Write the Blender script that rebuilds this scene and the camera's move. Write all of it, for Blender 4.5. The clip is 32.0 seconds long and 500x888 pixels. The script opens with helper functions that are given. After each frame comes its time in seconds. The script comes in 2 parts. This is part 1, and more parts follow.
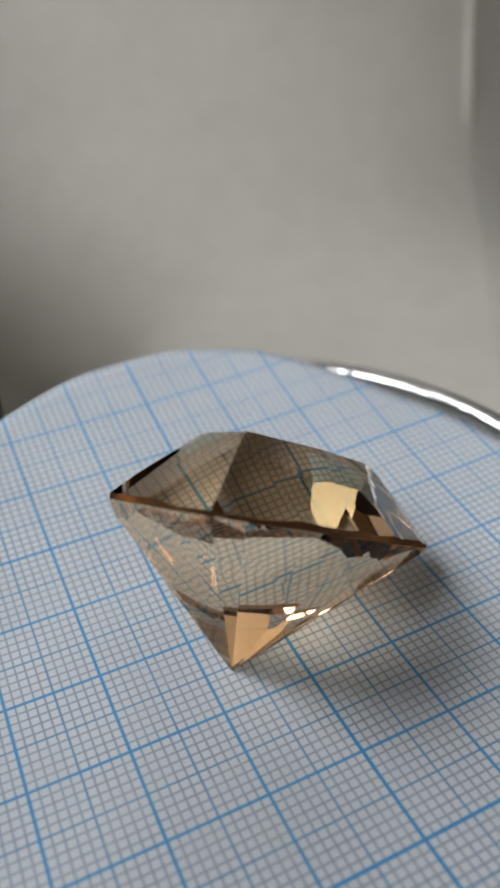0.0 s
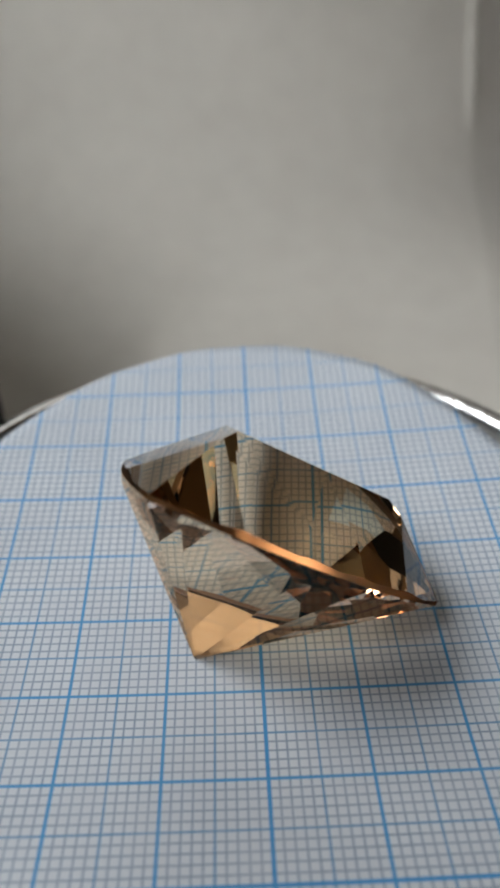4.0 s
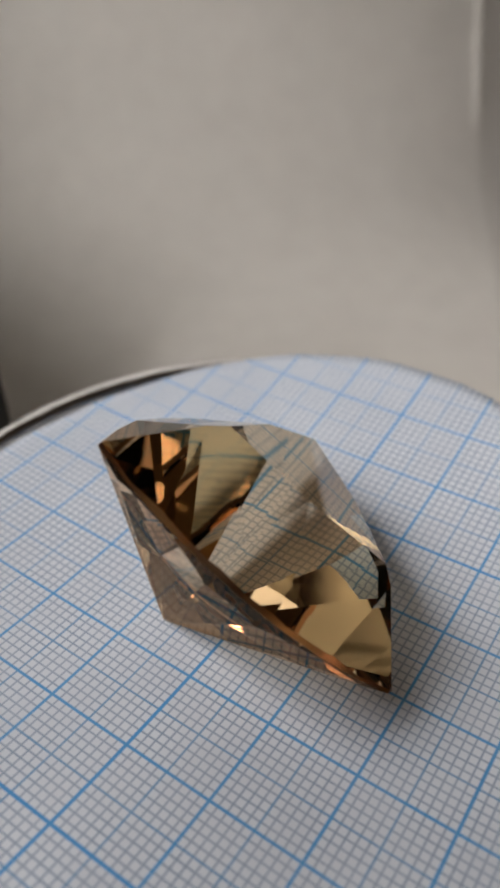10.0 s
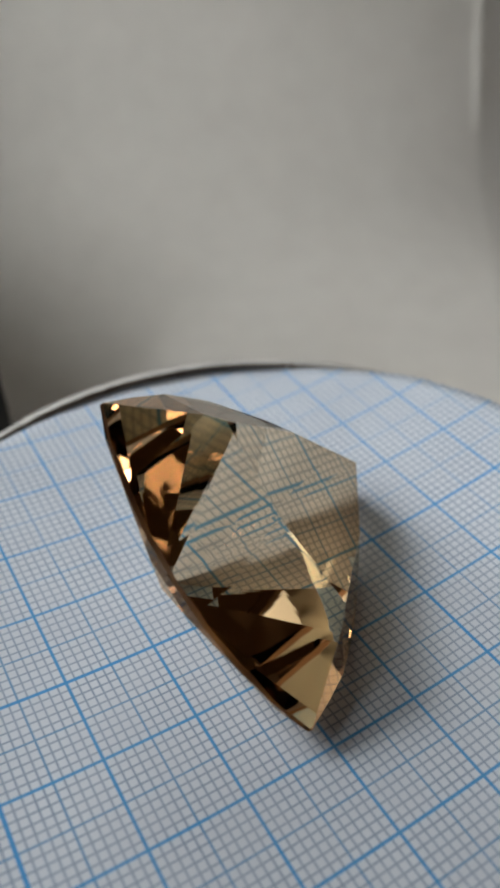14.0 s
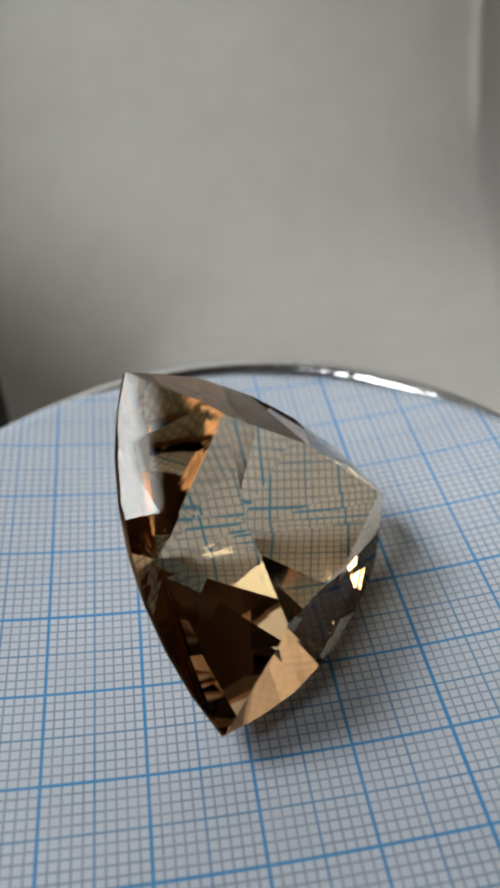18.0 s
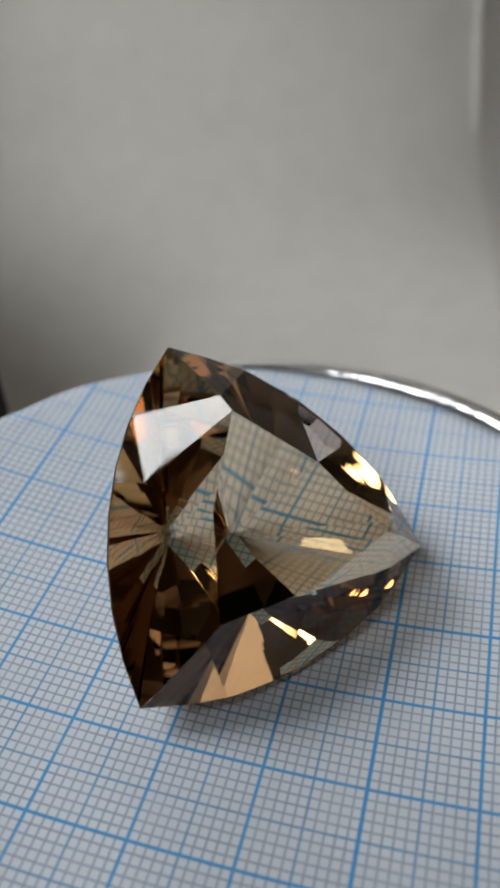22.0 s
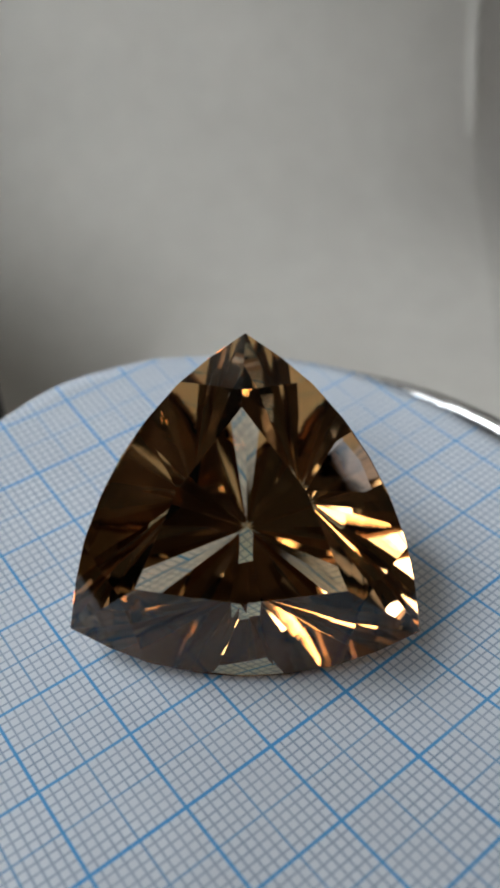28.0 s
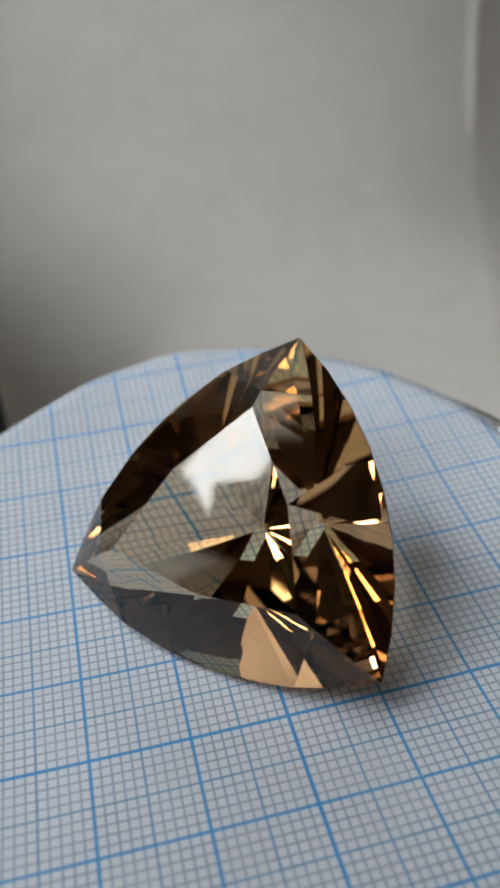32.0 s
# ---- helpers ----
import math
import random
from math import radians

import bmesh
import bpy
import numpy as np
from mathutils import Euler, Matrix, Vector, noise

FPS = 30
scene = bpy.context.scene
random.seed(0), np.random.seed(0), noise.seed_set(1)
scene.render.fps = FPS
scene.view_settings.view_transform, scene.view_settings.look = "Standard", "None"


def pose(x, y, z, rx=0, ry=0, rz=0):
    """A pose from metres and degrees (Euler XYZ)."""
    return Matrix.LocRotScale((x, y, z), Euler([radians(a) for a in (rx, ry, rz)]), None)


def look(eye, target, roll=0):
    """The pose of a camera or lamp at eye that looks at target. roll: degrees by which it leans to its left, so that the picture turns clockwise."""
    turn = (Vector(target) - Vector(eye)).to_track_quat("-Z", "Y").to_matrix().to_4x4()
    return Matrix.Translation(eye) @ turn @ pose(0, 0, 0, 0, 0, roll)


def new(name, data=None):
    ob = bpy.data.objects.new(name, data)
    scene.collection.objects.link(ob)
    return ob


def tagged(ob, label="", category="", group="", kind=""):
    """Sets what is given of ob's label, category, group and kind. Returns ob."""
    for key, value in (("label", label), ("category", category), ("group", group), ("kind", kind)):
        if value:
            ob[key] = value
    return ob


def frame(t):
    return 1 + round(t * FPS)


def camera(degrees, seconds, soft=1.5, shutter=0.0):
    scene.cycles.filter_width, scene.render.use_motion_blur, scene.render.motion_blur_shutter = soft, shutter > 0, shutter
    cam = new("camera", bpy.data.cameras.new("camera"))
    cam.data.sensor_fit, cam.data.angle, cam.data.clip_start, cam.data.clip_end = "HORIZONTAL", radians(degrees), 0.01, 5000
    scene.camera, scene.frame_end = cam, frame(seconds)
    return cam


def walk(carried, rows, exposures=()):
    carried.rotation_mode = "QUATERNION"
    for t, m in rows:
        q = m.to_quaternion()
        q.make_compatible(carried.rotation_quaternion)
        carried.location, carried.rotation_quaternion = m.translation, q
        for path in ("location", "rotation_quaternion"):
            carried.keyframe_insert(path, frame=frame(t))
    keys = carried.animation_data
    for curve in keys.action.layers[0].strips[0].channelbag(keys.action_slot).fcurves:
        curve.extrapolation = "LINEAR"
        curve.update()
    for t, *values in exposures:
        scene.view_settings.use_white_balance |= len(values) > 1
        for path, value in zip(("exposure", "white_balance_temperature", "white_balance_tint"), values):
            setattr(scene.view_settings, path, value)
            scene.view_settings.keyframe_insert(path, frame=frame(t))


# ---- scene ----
# One closed, unseen room around a desk: a turning plate with graph paper and a gem, seen by a phone-like camera.
MM = 0.001
RX, ROLL, EYE, FOCAL = 50.98, -1.607, (-0.0001, -0.06213, 0.07316), 1419.7
cam = camera(34.55, 32.0, soft=3.4)
cam.data.dof.use_dof = True
cam.data.dof.focus_distance = 0.084
cam.data.dof.aperture_fstop = 31.0

# slow drift of the held camera: seconds, pan and tilt
DRIFT = ((0, -9, -6), (3, -6.5, -5), (5.5, -4, -3.5), (8, 1.5, -3.5), (10, 4, -3), (13, 4.5, -1), (16.5, 3.5, -0.5), (19, 3, 1.5),
         (23, 5, 2.5), (25.5, 1.5, 6), (28, -2, 6.5), (32, -2, 7))


def camera_pose(px, py):
    return pose(*EYE, RX, 0, 0) @ pose(0, 0, 0, 0, 0, ROLL) @ pose(0, 0, 0, math.degrees(py / FOCAL), math.degrees(px / FOCAL), 0)


walk(cam, [(t, camera_pose(px, py)) for t, px, py in DRIFT], exposures=(
    (0, 0.0, 6620, 10), (6, 0.0, 6550, 10), (9, 0.0, 6550, 10), (10, 0.0, 6950, 16), (10.5, 0.0, 6900, 15), (11.2, 0.0, 6600, 11), (13, 0.0, 6550, 10),
    (19, 0.0, 6450, 10), (23, 0.0, 6450, 10), (25, 0.0, 6500, 10), (28, 0.0, 6350, 9), (32, 0.0, 6450, 10)))

# ---- light ----
world = bpy.data.worlds.new("world")
scene.world = world
world.use_nodes = True
wn = world.node_tree
sky = wn.nodes.new("ShaderNodeTexSky")
sky.sky_type, sky.sun_disc = "NISHITA", False
sky.sun_elevation, sky.sun_rotation = radians(40), radians(-80)
wn.links.new(sky.outputs["Color"], wn.nodes["Background"].inputs["Color"])
wn.nodes["Background"].inputs["Strength"].default_value = 0.1


def area_lamp(name, eye, target, sx, sy, watts, colour):
    lamp = bpy.data.lights.new(name, "AREA")
    lamp.shape, lamp.size, lamp.size_y, lamp.energy, lamp.color = "RECTANGLE", sx, sy, watts, colour
    ob = new(name, lamp)
    ob.matrix_world = look(eye, target)
    return ob


# daylight in the openings of the two windows that the desk stands against
WALL_X = -0.187
WINDOWS = ((-0.245, -0.106, 0.160, 0.52), (-0.022, 0.126, 0.148, 0.41))
for (y_0, y_1, z_0, z_1), radiance in zip(WINDOWS, (13.0, 11.3)):
    place = (WALL_X - 0.018, (y_0 + y_1) / 2, (z_0 + z_1) / 2)
    area_lamp("window_daylight", place, (0, *place[1:]), y_1 - y_0, z_1 - z_0, radiance * math.pi * (y_1 - y_0) * (z_1 - z_0), (0.941, 0.985, 0.993))


# ---- materials ----
def material(name):
    m = bpy.data.materials.new(name)
    m.use_nodes = True
    return m, m.node_tree, m.node_tree.nodes["Principled BSDF"]


def node(tree, kind, **values):
    n = tree.nodes.new(kind)
    for key, value in values.items():
        n.inputs[key].default_value = value
    return n


def maths(tree, op, a, b=None, c=None):
    n = tree.nodes.new("ShaderNodeMath")
    n.operation = op
    for i, v in enumerate((a, b, c)):
        if v is None:
            continue
        if isinstance(v, (int, float)):
            n.inputs[i].default_value = v
        else:
            tree.links.new(v, n.inputs[i])
    return n.outputs[0]


def noise_out(tree, scale, detail=3.0, coords="Object"):
    tc = tree.nodes.new("ShaderNodeTexCoord")
    n = node(tree, "ShaderNodeTexNoise", Scale=scale, Detail=detail)
    tree.links.new(tc.outputs[coords], n.inputs["Vector"])
    return n.outputs["Fac"]


def ramp(tree, fac, stops):
    r = tree.nodes.new("ShaderNodeValToRGB")
    while len(r.color_ramp.elements) < len(stops):
        r.color_ramp.elements.new(0.5)
    for e, (p, c) in zip(r.color_ramp.elements, stops):
        e.position, e.color = p, (*c, 1)
    tree.links.new(fac, r.inputs["Fac"])
    return r.outputs["Color"]


def mottled(name, dark, light, scale, rough=0.6, metal=0.0, bump=0.0, bump_scale=None, spec=0.5):
    m, tree, bsdf = material(name)
    f = noise_out(tree, scale, 4)
    g = noise_out(tree, scale * 9, 3)
    mix = maths(tree, "MULTIPLY_ADD", g, 0.35, maths(tree, "MULTIPLY", f, 0.65))
    tree.links.new(ramp(tree, mix, ((0.35, dark), (0.65, light))), bsdf.inputs["Base Color"])
    bsdf.inputs["Roughness"].default_value = rough
    bsdf.inputs["Metallic"].default_value = metal
    bsdf.inputs["Specular IOR Level"].default_value = spec
    if bump:
        b = node(tree, "ShaderNodeBump", Strength=bump, Distance=0.0005)
        tree.links.new(noise_out(tree, bump_scale or scale * 5, 4), b.inputs["Height"])
        tree.links.new(b.outputs["Normal"], bsdf.inputs["Normal"])
    return m


def graph_paper_material():
    """White paper with printed blue lines every 1, 5, 10 and 50 mm."""
    m, tree, bsdf = material("graph_paper")
    tc = tree.nodes.new("ShaderNodeTexCoord")
    sep = tree.nodes.new("ShaderNodeSeparateXYZ")
    tree.links.new(tc.outputs["Object"], sep.inputs[0])
    patchy = maths(tree, "MULTIPLY_ADD", noise_out(tree, 180, 3), 0.9, 0.55)
    paint = ramp(tree, noise_out(tree, 90, 4), ((0.3, (0.695, 0.73, 0.795)), (0.7, (0.77, 0.81, 0.875))))
    # period, width, ink and its colour
    for period, width, ink, colour in ((1.0, 0.18, 0.62, (0.11, 0.21, 0.36, 1)), (5.0, 0.22, 0.62, (0.09, 0.31, 0.58, 1)),
                                       (10.0, 0.34, 0.85, (0.085, 0.35, 0.69, 1)), (50.0, 0.37, 0.9, (0.08, 0.34, 0.70, 1))):
        total = None
        for axis, offset in (("X", GRID_X), ("Y", GRID_Y)):
            x = maths(tree, "MULTIPLY", maths(tree, "SUBTRACT", sep.outputs[axis], offset), 1000.0)
            d = maths(tree, "MULTIPLY", maths(tree, "PINGPONG", maths(tree, "DIVIDE", x, period), 0.5), period)
            mr = tree.nodes.new("ShaderNodeMapRange")
            tree.links.new(d, mr.inputs["Value"])
            mr.inputs["From Min"].default_value, mr.inputs["From Max"].default_value = width / 2 - 0.05, width / 2 + 0.06
            mr.inputs["To Min"].default_value, mr.inputs["To Max"].default_value = ink, 0.0
            total = mr.outputs[0] if total is None else maths(tree, "MAXIMUM", total, mr.outputs[0])
        strength = maths(tree, "MULTIPLY", total, patchy)
        strength.node.use_clamp = True
        mix = tree.nodes.new("ShaderNodeMix")
        mix.data_type = "RGBA"
        tree.links.new(strength, mix.inputs["Factor"])
        tree.links.new(paint, mix.inputs[6])
        mix.inputs[7].default_value = colour
        paint = mix.outputs[2]
    tree.links.new(mix.outputs[2], bsdf.inputs["Base Color"])
    bsdf.inputs["Roughness"].default_value = 0.7
    bsdf.inputs["Specular IOR Level"].default_value = 0.3
    b = node(tree, "ShaderNodeBump", Strength=0.15, Distance=0.0001)
    tree.links.new(noise_out(tree, 2500, 3), b.inputs["Height"])
    tree.links.new(b.outputs["Normal"], bsdf.inputs["Normal"])
    return m


def gem_material(name, through_tint, gloss_tint, rough=0.0):
    """Clear stone: one tint for light that passes a facet, one for light that is thrown back by it."""
    m = bpy.data.materials.new(name)
    m.use_nodes = True
    tree = m.node_tree
    tree.nodes.remove(tree.nodes["Principled BSDF"])
    clear = node(tree, "ShaderNodeBsdfRefraction", Roughness=rough, IOR=1.60)
    clear.inputs["Color"].default_value = (*through_tint, 1)
    gloss = node(tree, "ShaderNodeBsdfAnisotropic", Roughness=rough)
    gloss.inputs["Color"].default_value = (*gloss_tint, 1)
    fresnel = node(tree, "ShaderNodeFresnel", IOR=1.60)
    mix = tree.nodes.new("ShaderNodeMixShader")
    tree.links.new(fresnel.outputs[0], mix.inputs[0])
    tree.links.new(clear.outputs[0], mix.inputs[1])
    tree.links.new(gloss.outputs[0], mix.inputs[2])
    tree.links.new(mix.outputs[0], tree.nodes["Material Output"].inputs["Surface"])
    return m


GRID_X, GRID_Y = (20 - 19.383) * MM, (30 - 13.736) * MM
PAPER = graph_paper_material()
# one stone: light lost along its path is put into the facet tints
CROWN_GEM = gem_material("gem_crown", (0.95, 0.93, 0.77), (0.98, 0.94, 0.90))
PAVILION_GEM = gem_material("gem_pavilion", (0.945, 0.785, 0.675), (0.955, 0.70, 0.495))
GIRDLE = gem_material("ground_girdle", (0.36, 0.21, 0.12), (0.14, 0.09, 0.06), 0.4)
SHEET = mottled("backdrop_paper", (0.73, 0.69, 0.635), (0.81, 0.772, 0.712), 14, 0.75, bump=0.4, bump_scale=38)
CHROME = mottled("bright_rim", (0.75, 0.75, 0.76), (0.9, 0.9, 0.91), 60, 0.2, 1.0, bump=0.5, bump_scale=300)
PLATE = mottled("plate_plastic", (0.30, 0.30, 0.30), (0.42, 0.42, 0.41), 40, 0.3)
DARK = mottled("dark_plastic", (0.02, 0.019, 0.018), (0.04, 0.038, 0.036), 50, 0.5)
DESK = mottled("desk_wood", (0.16, 0.10, 0.06), (0.30, 0.20, 0.12), 9, 0.5)
# unseen walls: tones picked for the light they bounce back
WALL = mottled("wall_paint", (0.17, 0.108, 0.068), (0.23, 0.15, 0.10), 2, 0.85)
BEIGE = mottled("beige_paint", (0.40, 0.30, 0.20), (0.48, 0.37, 0.26), 2, 0.85)
# made-up ceiling tone, giving the stone something dark to mirror
CEILING = mottled("ceiling_dark", (0.20, 0.128, 0.085), (0.28, 0.185, 0.125), 4, 0.7)
FRAME = mottled("white_gloss", (0.70, 0.69, 0.66), (0.78, 0.77, 0.74), 6, 0.4)


# ---- builders ----
def mesh_of(name, bm, mat, smooth=False):
    me = bpy.data.meshes.new(name)
    bmesh.ops.recalc_face_normals(bm, faces=bm.faces)
    bm.to_mesh(me)
    bm.free()
    me.materials.append(mat)
    if smooth:
        for p in me.polygons:
            p.use_smooth = True
    return me


def part(name, bm, mat, parent=None, label="", smooth=False):
    ob = new(name, mesh_of(name, bm, mat, smooth))
    ob.parent = parent
    if label:
        tagged(ob, label)
    return ob


def box(bm, x0, x1, y0, y1, z0, z1, bevel=0.0):
    made = bmesh.ops.create_cube(bm, size=1.0, matrix=Matrix.Translation(((x0 + x1) / 2, (y0 + y1) / 2, (z0 + z1) / 2)) @ Matrix.Diagonal((x1 - x0, y1 - y0, z1 - z0, 1)))
    if bevel:
        edges = {e for v in made["verts"] for e in v.link_edges}
        bmesh.ops.bevel(bm, geom=list(edges), offset=bevel, segments=2, affect="EDGES")
    return bm


def lathe(profile, n=128):
    """A turned body from (radius, z) pairs, closed where the radius is zero."""
    bm = bmesh.new()
    rings = []
    for r, z in profile:
        rings.append([bm.verts.new((0, 0, z))] if r == 0 else [bm.verts.new((r * math.cos(i * math.tau / n), r * math.sin(i * math.tau / n), z)) for i in range(n)])
    for a, b in zip(rings, rings[1:]):
        for i in range(n):
            j = (i + 1) % n
            vs = [a[i % len(a)], a[j % len(a)], b[j % len(b)], b[i % len(b)]]
            vs = list(dict.fromkeys(vs))
            if len(vs) > 2:
                bm.faces.new(vs)
    return bm


# ---- the unseen room added around the desk ----
DESK_Z = -0.045
FLOOR_Z = DESK_Z - 0.75


def setting(name, bm, mat, label, category):
    return tagged(part(name, bm, mat), label, category, kind="structure")


def room():
    x0, x1, y0, y1, z0, z1 = WALL_X, 1.9, -2.2, 0.6, FLOOR_Z, 1.75
    t = 0.1
    setting("floor", box(bmesh.new(), x0, x1, y0, y1, z0 - t, z0), DESK, "brown wooden floor", "floor")
    setting("ceiling", box(bmesh.new(), x0, x1, y0, y1, z1, z1 + t), CEILING, "unseen brown ceiling, added dark for the stone to mirror", "ceiling")
    setting("wall_north", box(bmesh.new(), x0 - t, x1 + t, y1, y1 + t, z0 - t, z1 + t), BEIGE, "plain beige wall behind the desk", "wall")
    setting("wall_south", box(bmesh.new(), x0 - t, x1 + t, y0 - t, y0, z0 - t, z1 + t), WALL, "plain brown wall", "wall")
    setting("wall_east", box(bmesh.new(), x1, x1 + t, y0, y1, z0 - t, z1 + t), BEIGE, "plain beige wall", "wall")
    (a0, a1, a2, a3), (b0, b1, b2, b3) = WINDOWS
    bm = bmesh.new()
    for y_0, y_1, z_0, z_1 in ((y0, a0, z0 - t, z1 + t), (a0, a1, z0 - t, a2), (a0, a1, a3, z1 + t), (a1, b0, z0 - t, z1 + t), (b0, b1, z0 - t, b2), (b0, b1, b3, z1 + t), (b1, y1, z0 - t, z1 + t)):
        box(bm, x0 - t, x0, y_0, y_1, z_0, z_1)
    setting("wall_west", bm, WALL, "brown wall with two window openings beside the desk", "wall")
    f = 0.006
    for k, (wy0, wy1, wz0, wz1) in enumerate(WINDOWS):
        window = new("window_%d" % (k + 1))
        for name, y_0, y_1, z_0, z_1 in (("jamb", wy0, wy0 + f, wz0, wz1), ("jamb", wy1 - f, wy1, wz0, wz1), ("head", wy0 + f, wy1 - f, wz1 - f, wz1), ("sill", wy0 + f, wy1 - f, wz0, wz0 + f)):
            part(name, box(bmesh.new(), x0 - 0.016, x0 - 0.002, y_0, y_1, z_0, z_1, 0.001), FRAME, window)
        if k == 1:
            part("glazing_bar", box(bmesh.new(), x0 - 0.016, x0 - 0.002, wy0 + f, wy1 - f, 0.186, 0.210, 0.001), FRAME, window)
        tagged(window, "bright window with a white painted frame", "window", kind="structure")
    desk = new("desk")
    part("tabletop", box(bmesh.new(), WALL_X + 0.002, 0.7, -0.45, 0.45, DESK_Z - 0.03, DESK_Z, 0.003), DESK, desk)
    for x in (-0.12, 0.65):
        for y in (-0.4, 0.4):
            part("leg", box(bmesh.new(), x - 0.025, x + 0.025, y - 0.025, y + 0.025, FLOOR_Z, DESK_Z - 0.0305, 0.003), DESK, desk)
    tagged(desk, "brown wooden desk under the paper sheet", "desk")


room()


# ---- backdrop sheet ----
SHEET_T = 0.0004
# how far the paper stands up across the worn crease, by the distance from it
CREASE = {-0.0016: 0.0, -0.0010: 0.0007, -0.0005: -0.0002, 0.0: 0.0009, 0.0005: 0.0001, 0.0012: 0.0}


def backdrop():
    """A white sheet that lies on the desk and sweeps up behind, folded back along an upright crease."""
    bm = bmesh.new()
    back, radius, top = 0.205, 0.10, 0.47
    prof = [(y, DESK_Z + 0.001) for y in np.linspace(-0.30, back - radius, 14)]
    prof += [(back - radius + radius * math.sin(a), DESK_Z + 0.001 + radius * (1 - math.cos(a))) for a in np.linspace(0.03, math.pi / 2, 90)]
    prof += [(back + 0.02 * (z - DESK_Z), z) for z in np.linspace(DESK_Z + radius + 0.004, top, 96)]
    fold = 0.0755
    xs = list(np.linspace(WALL_X + 0.003, fold - 0.004, 60)) + [fold + d for d in CREASE] + list(np.linspace(fold + 0.005, 0.26, 24))
    def smooth(v):
        v = min(1.0, max(0.0, v))
        return v * v * (3 - 2 * v)

    grid = []
    for x in xs:
        col = []
        for k, (y, z) in enumerate(prof):
            (ya, za), (yb, zb) = prof[max(k - 1, 0)], prof[min(k + 1, len(prof) - 1)]
            s = math.hypot(yb - ya, zb - za)
            ny, nz = (zb - za) / s, -(yb - ya) / s
            wave = 0.0006 * noise.noise(Vector((x * 22, y * 22, z * 22))) + 0.0014 * noise.noise(Vector((x * 7, 3, z * 9))) + 0.00035 * noise.noise(Vector((x * 60, y * 60, z * 45)))
            lift = smooth((z - DESK_Z - 0.002) / 0.06)
            rise = 0.001 * smooth((x - 0.02) / (fold - 0.02)) * smooth((y - 0.05) / 0.04)
            turn = min((0.08 + 0.10 * smooth((z + 0.03) / 0.05)) * max(0.0, x - fold), rise * 0.93 + lift)
            ridge = CREASE.get(round(x - fold, 5), 0.0)
            rise += ridge * (0.8 + 0.9 * noise.noise(Vector((1, 2, z * 260)))) * (0.12 + 0.88 * smooth((z + 0.004) / 0.004))
            off = min(0.13, max(-0.10, x + 0.018))
            bend = 2.2 * off * (2 * (x + 0.018) - off) * smooth((z - DESK_Z - 0.001) / 0.03)
            push = turn - rise + bend + (wave * lift)
            col.append(bm.verts.new((x * (1 - 0.11 * smooth((0.175 - y) / 0.06) * smooth((y - 0.05) / 0.04)) + 0.0016 * noise.noise(Vector((5, 1, z * 40))) * (abs(x - fold) < 0.003), y + ny * push, z + nz * push)))
        grid.append(col)
    for a, b in zip(grid, grid[1:]):
        for i in range(len(prof) - 1):
            bm.faces.new((a[i], b[i], b[i + 1], a[i + 1]))
    ob = part("backdrop_sheet", bm, SHEET, smooth=True)
    solid = ob.modifiers.new("thickness", "SOLIDIFY")
    solid.thickness, solid.offset = SHEET_T, 0
    return tagged(ob, "creased white paper sheet sweeping up behind the plate", "paper sheet")


backdrop()


# ---- turning plate ----
RIM_R, RIM_T = 47.8 * MM, 1.7 * MM


def turning_plate():
    plate = new("turntable")
    r = RIM_R
    part("platter", lathe([(0, -0.0036), (r, -0.0036), (r, -0.0002), (0, -0.0002)]), PLATE, plate, "grey turning platter", True)
    rim = [(r + RIM_T * math.cos(a), -0.0003 + RIM_T * math.sin(a)) for a in np.linspace(0, math.tau, 25)]
    part("rim", lathe(rim, 192), CHROME, plate, "bright metal rim", True)
    part("base", lathe([(0, DESK_Z + 0.0018), (0.040, DESK_Z + 0.0018), (0.042, DESK_Z + 0.004), (0.040, -0.010), (0.012, -0.008), (0.012, -0.0037), (0, -0.0037)]), DARK, plate, "dark plastic base", True)
    return tagged(plate, "round turning display plate with a bright metal rim", "turntable")


def bow(x, y):
    """Height of the curled paper over the plate, in millimetres."""
    z = 0.00064 * x * x + 0.00056 * x * y + 0.00237 * y * y - 0.0051 * x
    return z


def graph_paper():
    bm = bmesh.new()
    n, rings = 144, 24
    def edge(a):
        d = math.degrees(a)
        flat = 3.4 * math.exp(-((d - 32) / 26) ** 2) + 1.9 * math.exp(-((d - 162) / 36) ** 2) - 1.3 * math.exp(-((d - 268) / 30) ** 2) - 0.5 * math.exp(-((d - 92) / 20) ** 2)
        return 45.5 - flat + 0.15 * math.sin(7 * a) + 0.12 * math.sin(19 * a)
    centre = bm.verts.new((0, 0, 0))
    last = None
    for k in range(1, rings + 1):
        ring = []
        for i in range(n):
            a = i * math.tau / n
            r = edge(a) * k / rings
            x, y = r * math.cos(a), r * math.sin(a)
            ring.append(bm.verts.new((x * MM, y * MM, bow(x, y) * MM)))
        for i in range(n):
            j = (i + 1) % n
            if last is None:
                bm.faces.new((centre, ring[i], ring[j]))
            else:
                bm.faces.new((last[i], ring[i], ring[j], last[j]))
        last = ring
    ob = part("graph_paper", bm, PAPER, smooth=True)
    solid = ob.modifiers.new("thickness", "SOLIDIFY")
    solid.thickness, solid.offset = 0.00015, -1
    return tagged(ob, "round cut of white graph paper with blue millimetre lines, slightly curled", "graph paper")


# ---- the gem ----
GIRDLE_R, GIRDLE_MID, GIRDLE_H, CULET, TABLE_H = 38.0, 15.45, 0.28, 16.4, 8.1


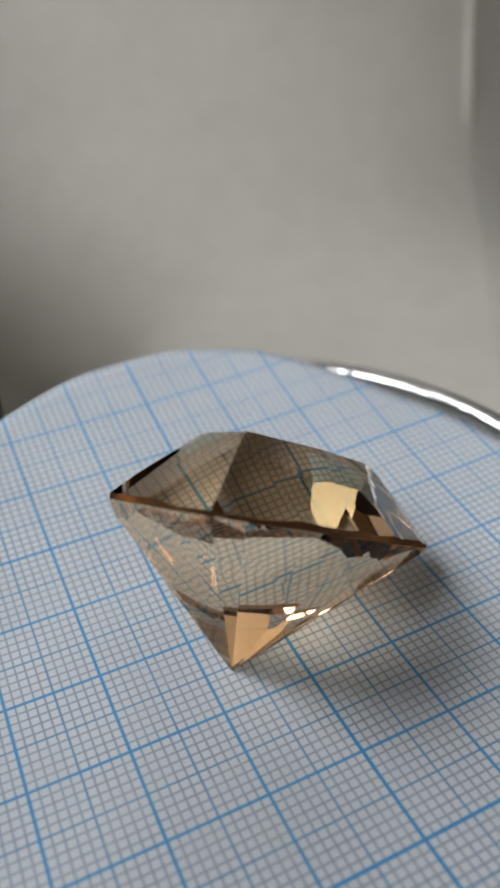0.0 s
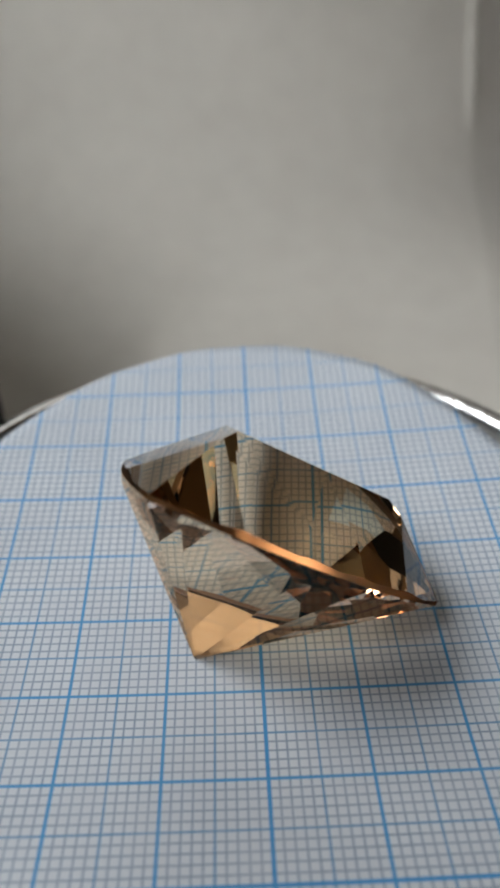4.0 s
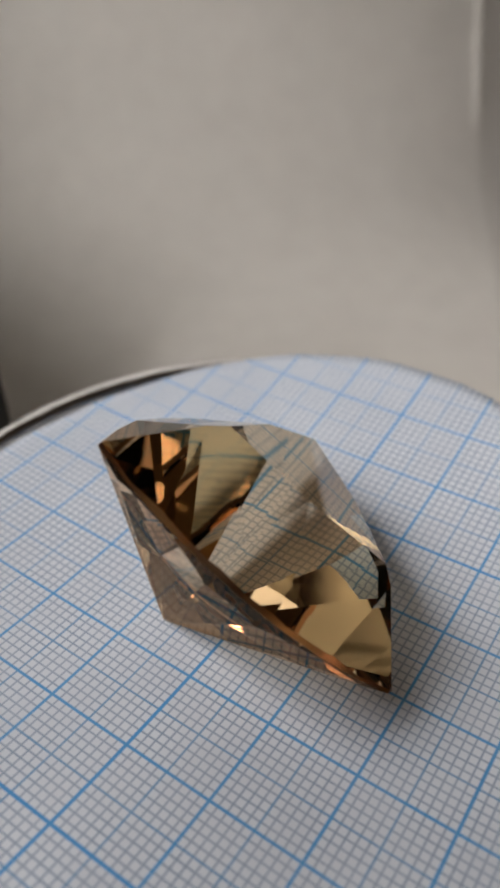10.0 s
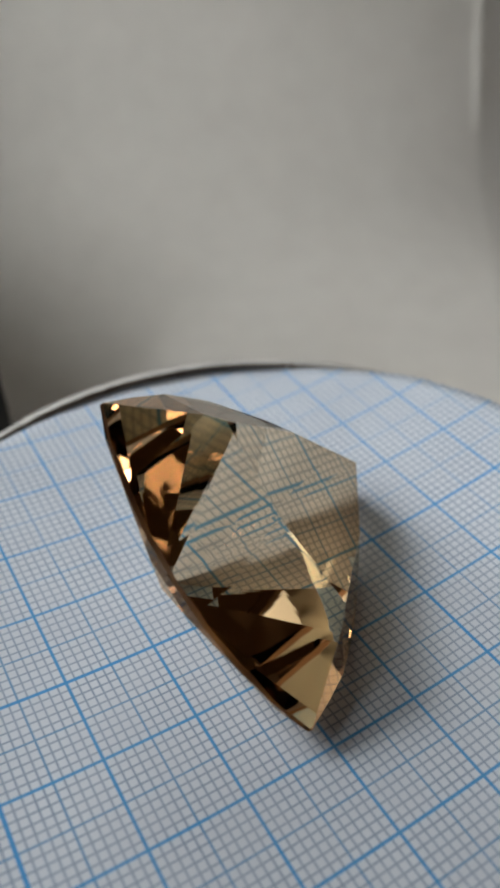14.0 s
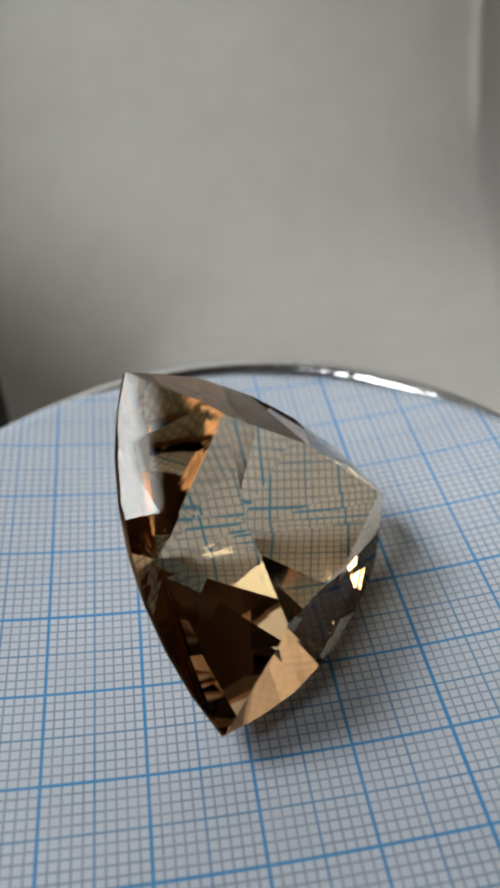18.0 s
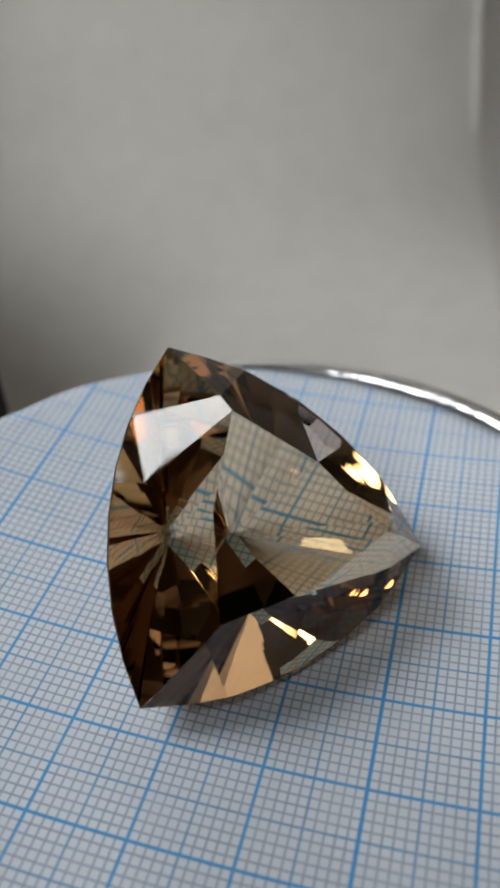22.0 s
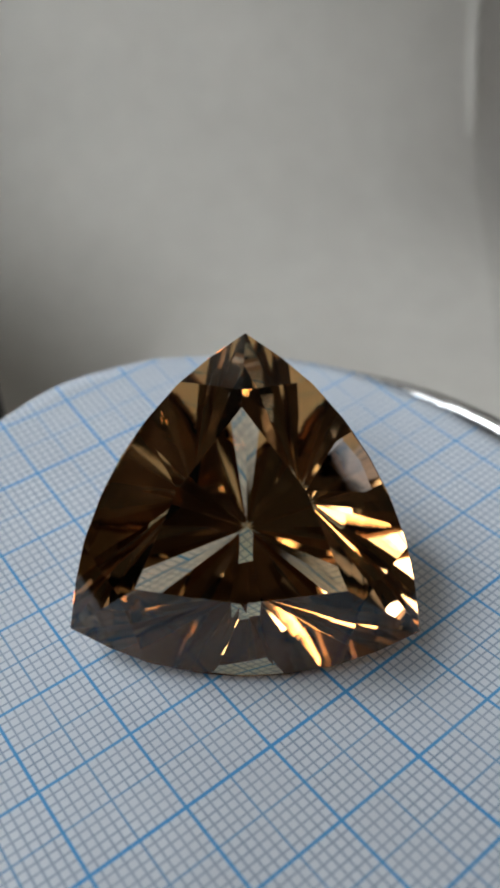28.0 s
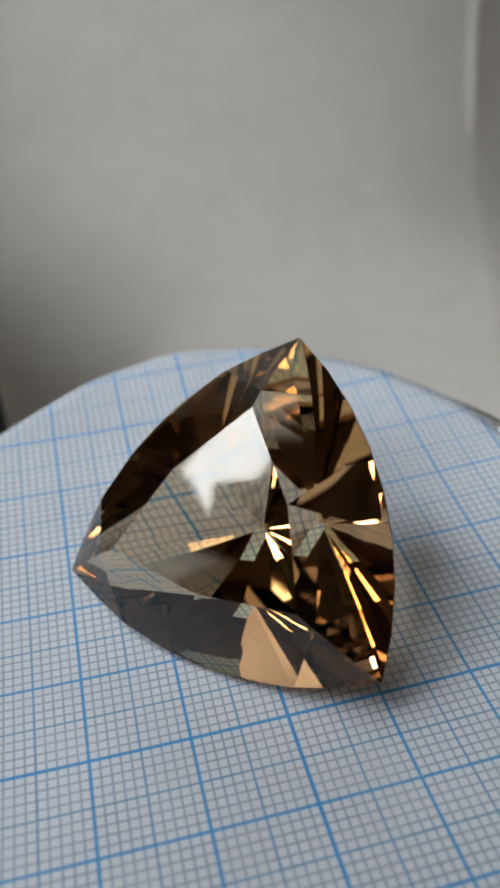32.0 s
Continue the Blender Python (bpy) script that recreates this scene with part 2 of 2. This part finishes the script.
def girdle_radius(turn):
    """Distance of the curved side from the axis, turn degrees off its middle."""
    c, u = GIRDLE_R - GIRDLE_MID, radians(turn)
    return -c * math.cos(u) + math.sqrt((c * math.cos(u)) ** 2 + GIRDLE_R ** 2 - c ** 2)


def crown_side(planes, side):
    """Crown facets over one side, through the corners where they meet: turn off the side's middle, radius, height."""
    for s in (-1, 1):
        def corner(turn, radius, z):
            a = radians(side + s * turn)
            return Vector((radius * math.cos(a), radius * math.sin(a), z))
        tip, long_break, short_break = corner(60, 21.1, 0.5), corner(36.3, girdle_radius(36.3), 0.6), corner(12, girdle_radius(12), 0.5)
        shoulder, knee, other_knee = corner(60, 13.89, 6.98), corner(13.2, 13.25, 2.9), corner(-13.2, 13.25, 2.9)
        table_tip, table_mid = corner(60, 11.95, TABLE_H), corner(0, 7.34, TABLE_H)
        facets = [(tip, long_break, shoulder), (long_break, shoulder, knee), (long_break, knee, short_break), (shoulder, knee, table_tip), (knee, table_tip, table_mid)]
        if s == 1:
            facets += [(knee, table_mid, other_knee), (short_break, knee, other_knee)]
        for p, q, r in facets:
            no = (q - p).cross(r - p).normalized()
            no = -no if no.z < 0 else no
            planes.append((tuple(no), no.dot(p)))


def gem_planes():
    """Cutting planes of the three-sided stone, in millimetres: normal and distance."""
    planes = [((0, 0, 1), TABLE_H)]

    def slope(az, dist, z, degrees):
        # a facet through (dist, z) along az; degrees: how steep it is, below the girdle negative
        a, e = radians(az), radians(abs(degrees))
        nr, nz = math.sin(e), math.copysign(math.cos(e), degrees)
        planes.append(((nr * math.cos(a), nr * math.sin(a), nz), nr * dist + nz * z))

    for side in (60, 180, 300):
        slope(side, 0, -CULET, -44.8)
        crown_side(planes, side)
        for s in (-1, 1):
            slope(side + s * 35, 0, -CULET, -39.75)
            slope(side + s * 16.8, 0, -CULET, -44.24)
            for k in (0.5, 1.5, 2.5, 3.5):
                b = s * k * 7.3
                dist = GIRDLE_R - (GIRDLE_R - GIRDLE_MID) * math.cos(radians(b))
                planes.append(((math.cos(radians(side + b)), math.sin(radians(side + b)), 0), dist))
                slope(side + b, dist, -GIRDLE_H, -62)
    return planes


def cut_gem():
    bm = bmesh.new()
    bmesh.ops.create_cube(bm, size=120)
    for no, d in gem_planes():
        no = Vector(no)
        geom = bm.verts[:] + bm.edges[:] + bm.faces[:]
        res = bmesh.ops.bisect_plane(bm, geom=geom, dist=1e-5, plane_co=no * d, plane_no=no, clear_outer=True)
        edges = [e for e in res["geom_cut"] if isinstance(e, bmesh.types.BMEdge)]
        if len(edges) > 2:
            bmesh.ops.contextual_create(bm, geom=edges)
    bmesh.ops.recalc_face_normals(bm, faces=bm.faces)
    return bm


def gemstone():
    gem = new("gemstone")
    whole = cut_gem()
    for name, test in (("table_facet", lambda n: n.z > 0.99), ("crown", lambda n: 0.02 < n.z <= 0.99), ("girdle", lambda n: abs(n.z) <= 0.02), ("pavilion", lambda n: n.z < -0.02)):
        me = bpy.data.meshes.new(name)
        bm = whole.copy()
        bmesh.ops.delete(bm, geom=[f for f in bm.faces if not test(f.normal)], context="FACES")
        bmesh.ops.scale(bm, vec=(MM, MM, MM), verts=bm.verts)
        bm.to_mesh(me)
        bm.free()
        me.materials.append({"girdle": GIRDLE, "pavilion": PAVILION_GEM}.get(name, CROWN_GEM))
        ob = new(name, me)
        ob.parent = gem
    whole.free()
    return tagged(gem, "large three-sided brown faceted gemstone lying on its side on graph paper", "gemstone")


# where the gem lies on the paper: its girdle centre and its axes in the plate's space
GEM_AT = Vector((0.80, -0.30, 11.85)) * MM
GEM_AZ, GEM_TILT = 50.55, 45.1


def gem_local():
    turn = Matrix.Rotation(radians(GEM_AZ), 4, "Z") @ Matrix.Rotation(radians(GEM_TILT), 4, "Y") @ Matrix.Rotation(radians(180), 4, "Z")
    return Matrix.Translation(GEM_AT) @ turn


PLATTER = turning_plate()
SQUARED = graph_paper()
STONE = gemstone()


# ---- dark box beside the plate ----
def dark_box():
    bm = box(bmesh.new(), -0.120, 0.0, -0.04, 0.0, DESK_Z + 0.0018, 0.040, 0.002)
    ob = part("dark_box", bm, DARK)
    ob.matrix_world = pose(-0.0508, 0.0760, 0, 0, 0, -43)
    return tagged(ob, "matt black box standing beside the plate", "box")


dark_box()


def light_blocker(y_0, y_1, top, label):
    """A slim unseen block on its end, added to shut out the window's lower corner."""
    ob = part("light_blocker", box(bmesh.new(), WALL_X + 0.004, WALL_X + 0.014, y_0, y_1, DESK_Z + 0.0018, top, 0.002), DARK)
    return tagged(ob, label, "file box")


light_blocker(-0.29, -0.142, 0.250, "tall slim black block, unseen, added to mask the window's lower corner")
light_blocker(-0.141, -0.104, 0.186, "short slim black block, unseen, added beside the taller one to mask the window")

# ---- phone mirrored dark in the gem, on an added, unseen stand ----
def phone():
    lean = pose(*EYE, RX, 0, 0) @ pose(0, 0, 0, 0, 0, ROLL)
    ob = new("smartphone")
    ob.matrix_world = lean
    part("case", box(bmesh.new(), -0.052, 0.012, -0.140, 0.0248, 0.003, 0.011, 0.002), DARK, ob)
    part("camera_bump", box(bmesh.new(), -0.026, 0.010, -0.030, 0.014, 0.0022, 0.0029, 0.0003), DARK, ob)
    tagged(ob, "black smartphone leaning over the plate", "phone")
    # made-up stand: carries the phone and keeps window light off the stone
    stand = new("added_stand")
    part("foot", box(bmesh.new(), -0.056, 0.024, -0.215, -0.135, DESK_Z + 0.0018, DESK_Z + 0.0078, 0.002), DARK, stand)
    bm = box(bmesh.new(), -0.046, 0.004, -0.120, -0.02, 0.0154, 0.0184, 0.001)
    box(bm, -0.050, -0.040, -0.04, 0.0248, 0.0154, 0.0184, 0.001)
    # side bar added to cut the window's glare on the table facet
    box(bm, -0.086, -0.040, 0.010, 0.0248, 0.0154, 0.0184, 0.001)
    bm.transform(lean)
    part("cradle", bm, DARK, stand)
    # block beside the phone, added to widen its dark mirror image
    bm = box(bmesh.new(), -0.068, -0.0525, -0.090, -0.012, 0.003, 0.0152, 0.001)
    bm.transform(lean)
    part("glare_blocker", bm, DARK, stand)
    bm = box(bmesh.new(), -0.024, -0.008, -0.172, -0.162, DESK_Z + 0.0078, 0.028, 0.001)
    part("post", bm, DARK, stand)
    part("arm", box(bmesh.new(), -0.024, -0.008, -0.162, -0.108, 0.018, 0.028, 0.001), DARK, stand)
    tagged(stand, "unseen black stand, added to hold the phone and block window light", "stand")


phone()

# turn of the plate: seconds and degrees
TURN = ((0, 24.3), (3, 7.0), (5.5, -7.7), (6, -10.5), (9, -28.9), (10, -35.1), (13, -53.8), (14.5, -62.9), (16.5, -73.9), (19, -88.3), (23, -113.0), (25.5, -128.5), (28, -143.2), (32, -166.8))


def motions():
    for thing, local in ((PLATTER, Matrix()), (SQUARED, Matrix()), (STONE, gem_local())):
        walk(thing, [(t, pose(0, 0, 0, 0, 0, a) @ local) for t, a in TURN])


motions()
